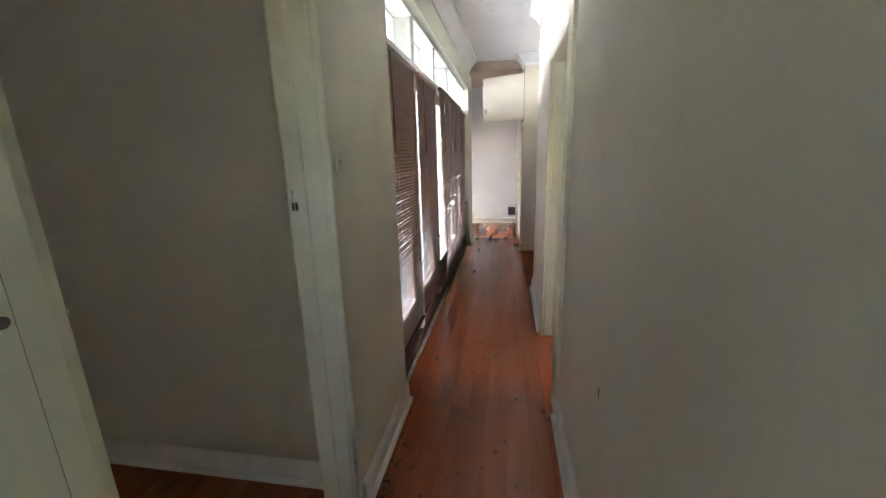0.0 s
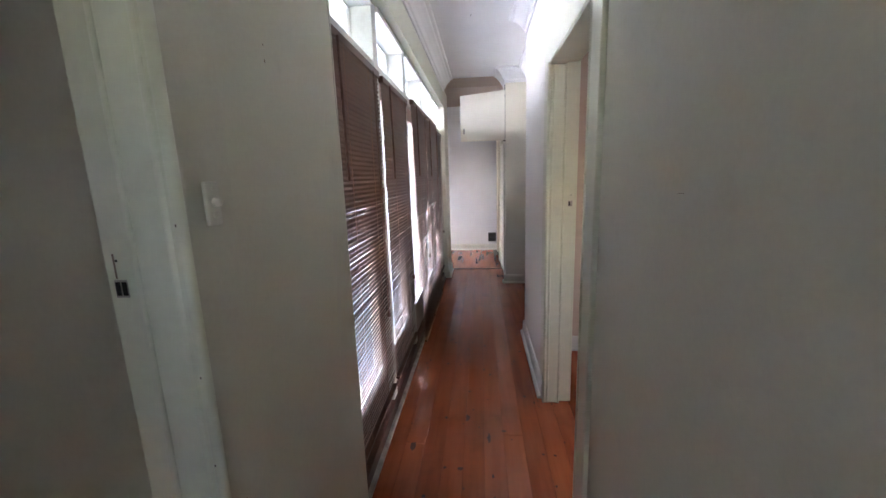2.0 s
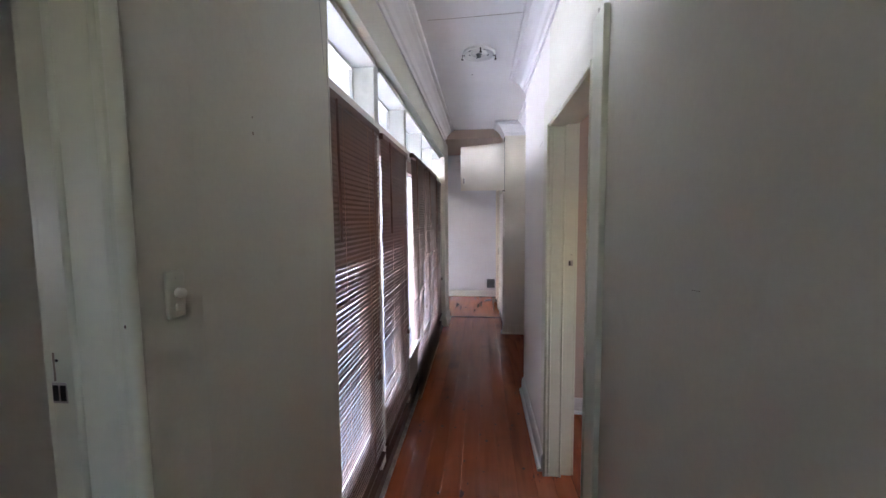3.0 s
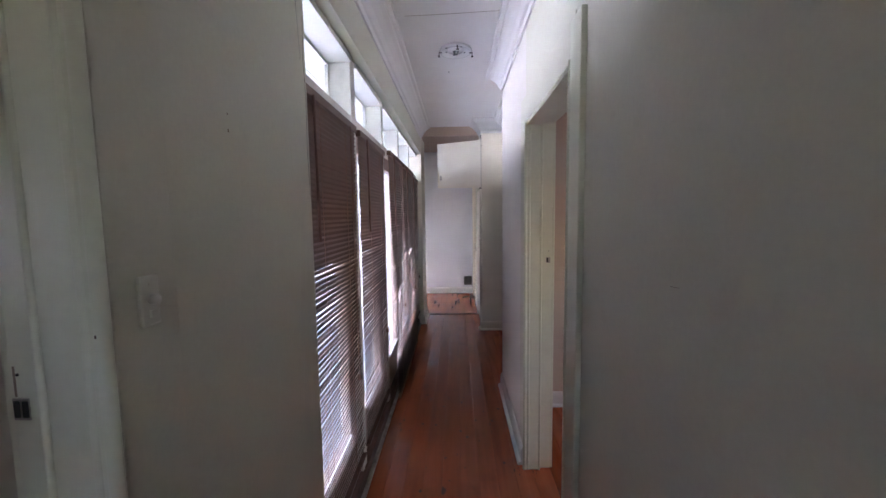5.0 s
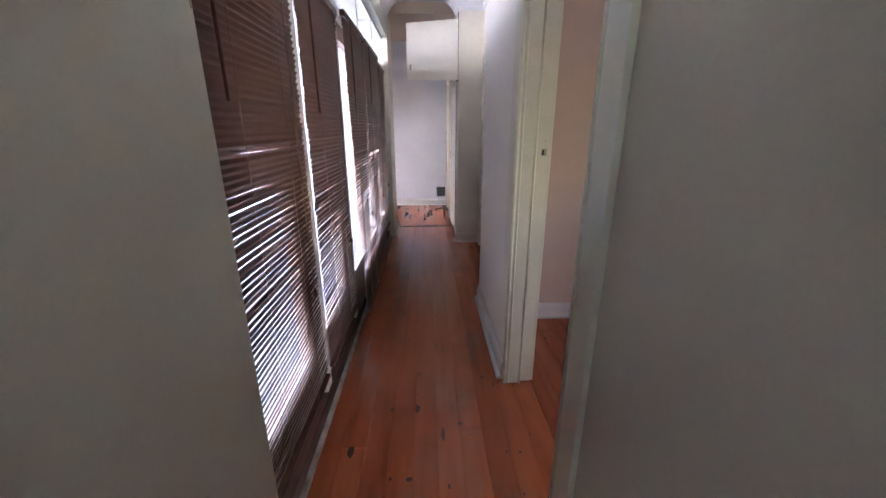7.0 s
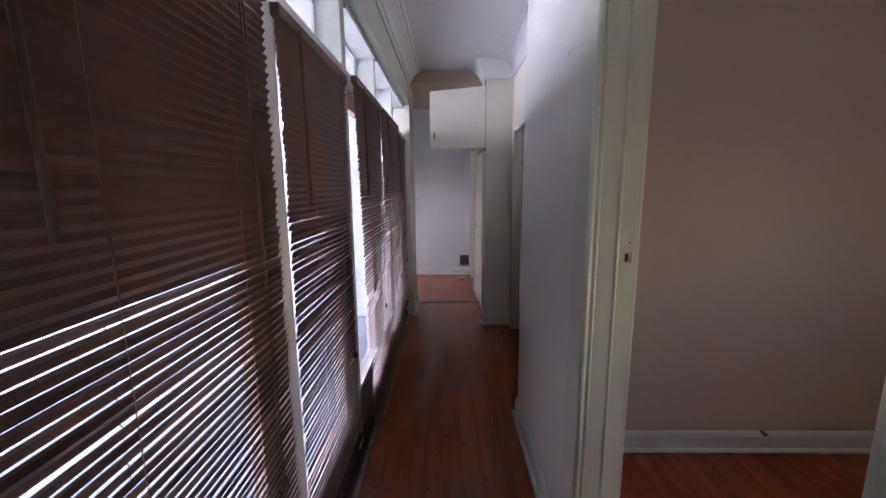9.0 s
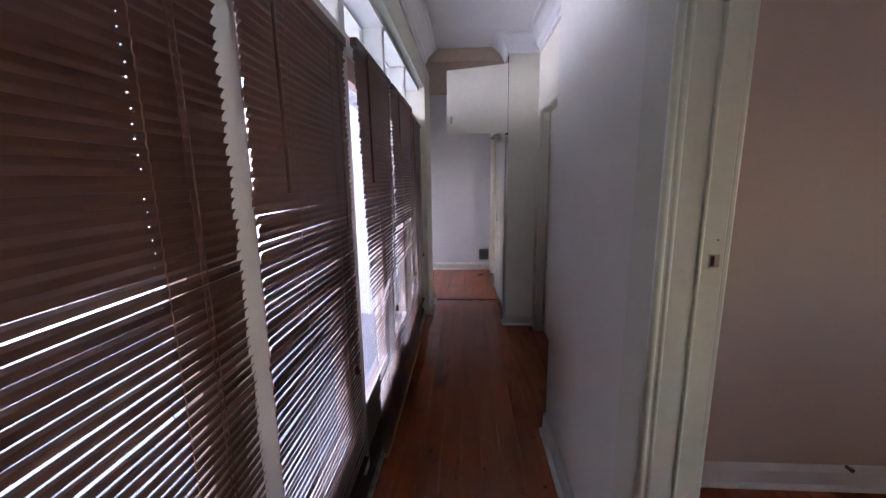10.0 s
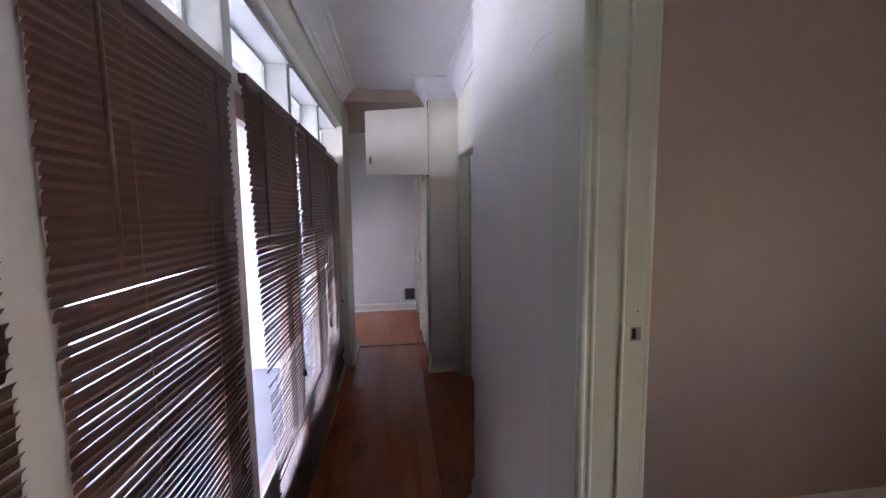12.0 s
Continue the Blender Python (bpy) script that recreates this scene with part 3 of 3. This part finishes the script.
def slat_mesh(width, punched):
    """A thin curved slat with room for a punched cord hole."""
    bm = bmesh.new()
    hs = [-0.22 * (width + 0.006), 0.22 * (width + 0.006)]
    ys = [-width / 2, hs[0] - 0.0025, hs[0] + 0.0025, hs[1] - 0.0012, hs[1] + 0.0012, width / 2]
    us = ((-0.0125, 0.0), (-0.0010, 0.0030), (0.0010, 0.0030), (0.0125, 0.0))
    top = [[bm.verts.new((u, y, h)) for y in ys] for u, h in us]
    low = [[bm.verts.new((u, y, h - 0.0009)) for y in ys] for u, h in us]
    for i in range(3):
        for j in range(5):
            if punched and i == 1 and j == 3:
                continue
            bm.faces.new((top[i][j], top[i][j + 1], top[i + 1][j + 1], top[i + 1][j]))
            bm.faces.new((low[i][j], low[i + 1][j], low[i + 1][j + 1], low[i][j + 1]))
    for e in [e for e in bm.edges if len(e.link_faces) == 1 and e.verts[0] in sum(top, []) and e.verts[1] in sum(top, [])]:
        v, w = e.verts
        pos = {v2: (i, j) for i in range(4) for j, v2 in enumerate(top[i])}
        (i, j), (k, m) = pos[v], pos[w]
        bm.faces.new((v, w, low[k][m], low[i][j]))
    bmesh.ops.recalc_face_normals(bm, faces=bm.faces)
    return mesh_of("slat", bm, M_SLAT)


def blind(x, y0, y1, ztop, zbot, tilt, label, drift=0.0, wand=True, seed=1, lean=0.0, low=None, bent=(), punched=False):
    """A brown venetian blind. drift: how far the lower slats have slid along the window; tilt: degrees, outer edge down;
    low: the tilt near the floor; bent: numbers of slats that hang crooked."""
    rnd = random.Random(seed)
    mid, width = (y0 + y1) / 2, y1 - y0
    ob = thing("venetian_blind", (x, mid, ztop), label, "window blind", "venetian blinds")
    part("headrail", boxes((-0.014, 0.014, -width / 2, width / 2, -0.034, 0.0), bevel=0.003), M_SLAT, ob)
    plain = slat_mesh(width - 0.006, False)
    holed = slat_mesh(width - 0.006, True) if punched else plain
    n = int((ztop - 0.045 - zbot) / 0.021)
    total = ztop - zbot

    def off(d):
        return drift * (d / total) ** 1.2, lean * (d / total)
    for k in range(n):
        d = 0.05 + k * 0.021
        oy, ox = off(d)
        z = ztop - d
        base = tilt + 4 * min(1, max(0, (1.5 - z) / 0.45)) - 3.5 * min(1, max(0, (0.75 - z) / 0.4)) if low is None else tilt + (low - tilt) * min(1, max(0, (0.52 - z) / 0.3))
        a = base + 2.5 * math.sin(k * 0.21 + seed) * (0.2 + 0.8 * z / ztop) + rnd.uniform(-4, 4) * (0.1 + 0.9 * (z / ztop) ** 2) + (rnd.uniform(-13, 4) if rnd.random() < 0.06 and z > 0.7 else 0)
        piece("slat", holed if rnd.random() < 0.9 else plain, ob, (ox + rnd.uniform(-0.0012, 0.0012), oy + rnd.uniform(-0.003, 0.003), -d + rnd.uniform(-0.001, 0.001)),
              (rnd.uniform(-0.004, 0.004) + (0.10 if k in bent else 0), radians(-a), rnd.uniform(-0.006, 0.006)))
    oy, ox = off(total)
    part("bottom_rail", boxes((ox - 0.012, ox + 0.012, oy - width / 2, oy + width / 2, -total - 0.012, -total + 0.004), bevel=0.003), M_SLAT if low is None else M_LIT_RAIL, ob)
    for f in (-0.22, 0.22):
        for s in (-1, 1):
            bm = bmesh.new()
            last = (s * 0.0135, f * width, -0.03)
            for k in range(2 * n):
                d = 0.045 + k * 0.0105
                py, px = off(d)
                nxt = (px + s * (0.0145 - 0.004 * (k % 2)), f * width + py + 0.0022 * (k % 2), -d)
                tube(bm, last, nxt, 0.0011, seg=4)
                last = nxt
            part("ladder_cord", bm, M_CORD, ob)
    if wand:
        part("tilt_wand", tube(bmesh.new(), (0.022, -width * 0.33, -0.03), (0.026, -width * 0.33, -0.56), 0.005, seg=8), M_SLAT, ob, "brown turned tilt wand")
        bm = tube(bmesh.new(), (0.020, width * 0.30, -0.03), (0.023, width * 0.31, -1.28), 0.0013, seg=6)
        tube(bm, (0.020, width * 0.32, -0.03), (0.023, width * 0.325, -1.28), 0.0013, seg=6)
        part("pull_cord", bm, M_SLAT, ob)
        t = part("tassel", lathe([(0.003, 0.0), (0.008, -0.008), (0.012, -0.03), (0.010, -0.036)], 12), M_SLAT, ob, "brown wooden cord tassel", True)
        t.location = (0.023, width * 0.318, -1.275)
    return ob


BX = XW + 0.012
blind(BX, 2.415, 3.172, 2.0, 0.20, 67.5, "dark brown venetian blind hanging inside the window frame", seed=3, punched=True)
blind(BX, 3.246, 3.965, 2.0, 0.20, 71, "dark brown venetian blind hanging inside the window frame", seed=5)
blind(XW + 0.045, 4.0, 4.68, 2.015, 0.04, 64, "dark brown venetian blind hung proud with slats slid askew", drift=0.15, seed=7, lean=0.012, low=18, bent=(50, 51, 53))
blind(XW + 0.045, 4.73, 5.54, 2.015, 0.06, 64, "dark brown venetian blind hung proud of the frame, reaching the floor", drift=0.0, seed=9, lean=0.016, low=18, bent=(38, 47))
blind(BX, 5.62, 6.36, 2.0, 0.20, 66, "dark brown venetian blind hanging inside the last window", seed=11)

wb = blind(0, -0.41, 0.41, 1.94, 0.90, 70, "dark brown venetian blind half lowered in the west room window", seed=13, wand=False)
wb.location, wb.rotation_euler = (-2.525, 1.77, 1.94), (0, 0, radians(-90))

# ---- outside ----
structure("ground", boxes((-60, 60, -60, 60, -0.30, -0.14)), M_PAVE, "pale concrete paving outside the windows", "ground")
# Added reflector: its sunlit face lights the hall through the transoms.
structure("bounce_wall", boxes((-6.3, -6.0, -12, 22, -0.14, 3.4), bevel=0.01), M_BOUNCE, "pale blue wall added outside to reflect sunlight into the windows", "wall")
structure("wall_outside_render", boxes((-2.32, XO - 0.07, YT - 0.136, YT - 0.124, -0.14, ZC)), M_RENDER, "pale grey rendered outside face behind the lattice", "wall")
gr = thing("white_lattice", (-1.5, YT - 0.17, -0.14), "white steel lattice screen standing against the outside wall", "screen")
for k in range(9):
    part("upright", boxes((-0.6 + k * 0.15 - 0.006, -0.6 + k * 0.15 + 0.006, -0.006, 0.006, 0, 1.9)), M_GRID, gr)
for k in range(13):
    part("bar", boxes((-0.6, 0.6, -0.011, -0.006, 0.07 + k * 0.15, 0.08 + k * 0.15)), M_GRID, gr)

structure("foundation", boxes((-2.32, XO - 0.06, YT - 0.12, YE + 0.12, -0.14, -0.001), (WX - 0.12, XO, 1.76, 1.87, -0.14, -0.001), (XO - 0.06, XO, 1.87, W1, -0.14, -0.001), (XO - 0.06, XL - 0.1, W1, YT, -0.14, -0.001)), M_RENDER, "white rendered footing below the outside walls", "wall")

# ---- floor ----
floor = structure("floor", boxes((XO - 0.06, EX, YB, YE, -0.14, -0.022), (-2.2, XO - 0.06, YT, YE, -0.14, -0.022), (WX, XO - 0.06, YB, 1.87, -0.14, -0.022)), M_BASE, "varnished orange pine floorboards, scuffed and stained", "floor")
structure("threshold", boxes((-0.575, 0.205, YT - 0.018, YT + 0.018, 0.0, 0.007), bevel=0.002), M_DARK_TIMBER, "dark worn timber threshold strip", "threshold")
rnd = random.Random(4)
BW = 0.108
MESHES = {}


def board_mesh(length, width):
    bm = boxes((-width / 2 + 0.0003, width / 2 - 0.0003, 0, length - 0.0015, -0.02, 0.0))
    bmesh.ops.bevel(bm, geom=[e for e in bm.edges if all(v.co.z > -0.001 for v in e.verts)], offset=0.0004, segments=1, affect="EDGES")
    return mesh_of("floorboard", bm, M_FLOOR)


def lay(x0, x1, y0, y1, lengths):
    x = x0
    while x < x1 - 0.01:
        y, first = y0, True
        while y < y1 - 0.01:
            ln = rnd.choice(lengths) * (rnd.uniform(0.4, 1.0) if first else 1.0)
            ln = round(min(ln, y1 - y), 1) if y1 - y > 0.3 else y1 - y
            first = False
            if ln not in MESHES:
                MESHES[ln] = board_mesh(ln, BW)
            piece("floorboard", MESHES[ln], floor, (x + BW / 2, y, rnd.uniform(-0.0006, 0.0)))
            y += ln
        x += BW


lay(XO - 0.01, XR + TR, YB, YE, (4.2, 5.0, 5.8))
lay(XR + TR + 0.005, EX - 0.05, YB, 6.1, (4.0, 5.4))
lay(WX, XO - 0.03, YB, 1.75, (3.2,))
lay(-2.2, XO - 0.03, YT, YE, (1.6,))


# ---- marks and dirt ----


def blot(r, ry, seed, h=0.0006):
    """A small flat irregular patch."""
    rn = random.Random(seed)
    bm = bmesh.new()
    n = 14
    ring = []
    for k in range(n):
        q = rn.uniform(0.65, 1.15)
        ring.append((r * q * math.cos(k * math.tau / n), ry * q * math.sin(k * math.tau / n)))
    lo = [bm.verts.new((x, y, -0.004)) for x, y in ring]
    hi = [bm.verts.new((x * 0.92, y * 0.92, h)) for x, y in ring]
    bm.faces.new(hi)
    for k in range(n):
        bm.faces.new((lo[k], lo[(k + 1) % n], hi[(k + 1) % n], hi[k]))
    return bm


KNOTS = [(0.177, 3.387, 0.01, 0.012), (0.13, 3.821, 0.008, 0.01), (-0.19, 3.141, 0.014, 0.04), (-0.065, 2.968, 0.012, 0.045), (-0.478, 2.879, 0.018, 0.045),
         (-0.292, 2.733, 0.008, 0.01), (-0.214, 2.73, 0.016, 0.014), (-0.051, 2.69, 0.008, 0.016), (-0.13, 2.532, 0.006, 0.006), (0.215, 2.854, 0.008, 0.008),
         (0.274, 2.849, 0.009, 0.008), (0.343, 2.951, 0.006, 0.006), (0.041, 2.44, 0.008, 0.01), (0.073, 2.465, 0.012, 0.022), (0.123, 2.462, 0.01, 0.012),
         (-0.384, 2.391, 0.014, 0.01), (0.02, 3.029, 0.02, 0.01), (-0.077, 4.145, 0.01, 0.014), (0.026, 3.874, 0.009, 0.012), (0.146, 3.87, 0.01, 0.014),
         (0.668, 3.79, 0.01, 0.012), (0.216, 4.399, 0.008, 0.012), (-0.366, 3.82, 0.012, 0.014), (-0.041, 2.03, 0.014, 0.018), (0.01, 2.11, 0.009, 0.012)]
for i, (kx, ky, r, ry) in enumerate(KNOTS):
    piece("knot", mesh_of("knot", blot(r, ry, i), M_KNOT), floor, (kx, ky, 0.0))

rn = random.Random(8)
bm = bmesh.new()
for cx, cy, sp, n in ((-0.475, 1.86, 0.05, 34), (-0.43, 1.93, 0.03, 18), (-0.485, 1.72, 0.03, 26), (-0.50, 2.40, 0.03, 22), (0.24, 2.36, 0.025, 16), (0.25, 3.32, 0.03, 22), (0.36, 3.32, 0.03, 16), (-0.55, 6.3, 0.05, 14), (0.42, 6.0, 0.05, 16)):
    for k in range(n):
        x, y, r = rn.gauss(cx, sp * 0.5), rn.gauss(cy, sp), rn.uniform(0.0012, 0.004)
        m = Matrix.Translation((x, y, r * 0.25)) @ Matrix.Diagonal((r, r * rn.uniform(0.5, 1.6), r * 0.45, 1))
        bmesh.ops.create_icosphere(bm, subdivisions=1, radius=1, matrix=m)
for cx, cy, r in ((-0.525, 2.087, 0.010), (-0.485, 2.02, 0.013), (-0.505, 1.905, 0.020), (-0.43, 1.885, 0.012), (-0.53, 1.80, 0.022), (-0.53, 1.69, 0.024), (-0.50, 1.60, 0.02), (0.216, 2.37, 0.018), (0.235, 2.30, 0.014), (0.20, 2.43, 0.009), (-0.254, 2.143, 0.007)):
    for k in range(7):
        x, y, z = rn.gauss(cx, r * 0.7), rn.gauss(cy, r), 0.0007 + 0.0001 * k
        ring = [r * rn.uniform(0.15, 0.6) for _ in range(9)]
        bm.faces.new([bm.verts.new((x + q * math.cos(j * math.tau / 9), y + 1.3 * q * math.sin(j * math.tau / 9), z)) for j, q in enumerate(ring)])
for k in range(85):
    x, y, r = rn.uniform(-0.54, 0.25), rn.uniform(1.3, 4.4), rn.choice((0.003, 0.004, 0.006, 0.010))
    ring = [r * rn.uniform(0.6, 1.1) for _ in range(9)]
    bm.faces.new([bm.verts.new((x + q * math.cos(j * math.tau / 9), y + rn.uniform(1.0, 1.6) * q * math.sin(j * math.tau / 9), 0.0006)) for j, q in enumerate(ring)])
tagged(new("floor_dirt", mesh_of("floor_dirt", bm, M_DUST)), "dark dust and paint crumbs along the floor edges", "dirt", kind="stuff")


def mark(parent, bm, mat):
    ob = new("scuff_mark", mesh_of("scuff_mark", bm, mat))
    ob.parent = parent
    return ob


WE, WW = bpy.data.objects["wall_east_near"], bpy.data.objects["wall_west"]
mark(WE, boxes((XR - 0.0008, XR, 1.553, 1.562, 0.668, 0.705), bevel=0.0003), M_DUST)
mark(WW, boxes((XL, XL + 0.0008, 1.952, 1.956, 1.714, 1.721), (XL, XL + 0.0008, 1.9525, 1.9555, 1.75, 1.754)), M_JOINT)


def crack(parent, pts, r=0.0009, mat=M_DUST):
    bm = bmesh.new()
    for a, c in zip(pts, pts[1:]):
        tube(bm, a, c, r, seg=5)
    mark(parent, bm, mat)


crack(WE, [(XR, 3.45, 1.985), (XR, 3.53, 1.972), (XR, 3.60, 1.99), (XR, 3.69, 1.975)], 0.0004)
crack(WW, [(XL, 2.395, 1.60), (XL, 2.385, 1.75), (XL, 2.392, 1.92), (XL, 2.38, 2.02), (XL, 2.39, 2.16)])
crack(WW, [(XL, 2.36, 2.02), (XL, 2.34, 2.2), (XL, 2.35, 2.36)], 0.0006)
CE = bpy.data.objects["ceiling"]
crack(CE, [(-0.40, 3.53, ZC), (-0.26, 3.527, ZC), (-0.05, 3.516, ZC), (0.13, 3.505, ZC), (0.16, 3.505, ZC)], 0.0016, M_JOINT)
mark(CE, boxes((-0.157, -0.149, 4.436, 4.446, ZC - 0.004, ZC), bevel=0.001), M_DUST)
rs = thing("skirting_door_stop", (1.60, 4.09, 0.12), "small white rubber door stop on the skirting", "door stop")
part("buffer", tube(bmesh.new(), (0, 0.004, 0), (0, -0.026, 0), 0.008, 0.010, seg=16), M_GREYBOX, rs)

frame_one = bpy.data.objects["door_1"]
MID1 = (DL0 + DL1) / 2
part("architrave_groove", tube(bmesh.new(), (0.016, 0.763 - MID1, 0.0), (0.016, 0.763 - MID1, HEAD), 0.0006, seg=6), M_JOINT, frame_one)
part("old_bolt_hole", tube(bmesh.new(), (0.014, 0.751 - MID1, 1.257), (0.0175, 0.751 - MID1, 1.257), 0.0075, seg=18), M_GREYBOX, frame_one, "dark round bolt hole")
rn = random.Random(21)
for k in range(5):
    z = 0.45 + k * 0.23 + rn.uniform(-0.05, 0.05)
    w = (DL1 - DL0) / 2
    bm = boxes((0.002, 0.002 + rn.uniform(0.002, 0.003), w - 0.0445, w - 0.0415, z, z + rn.uniform(0.002, 0.005)))
    part("paint_chip", bm, M_DARK_TIMBER, frame_one)
crack(bpy.data.objects["wall_west_room_north"], [(-1.35, 1.75, 0.66), (-1.2, 1.75, 0.645), (-1.05, 1.75, 0.65), (-0.88, 1.75, 0.632), (-0.8, 1.75, 0.636)], 0.0003, M_JOINT)
crack(WE, [(XR, 1.225, 1.462), (XR, 1.205, 1.466), (XR, 1.18, 1.49)], 0.0003, M_JOINT)
crack(WE, [(XR, 1.165, 1.428), (XR, 1.14, 1.43)], 0.0003, M_JOINT)
crack(WE, [(XR, 1.862, 1.396), (XR, 1.835, 1.398)], 0.0005, M_JOINT)
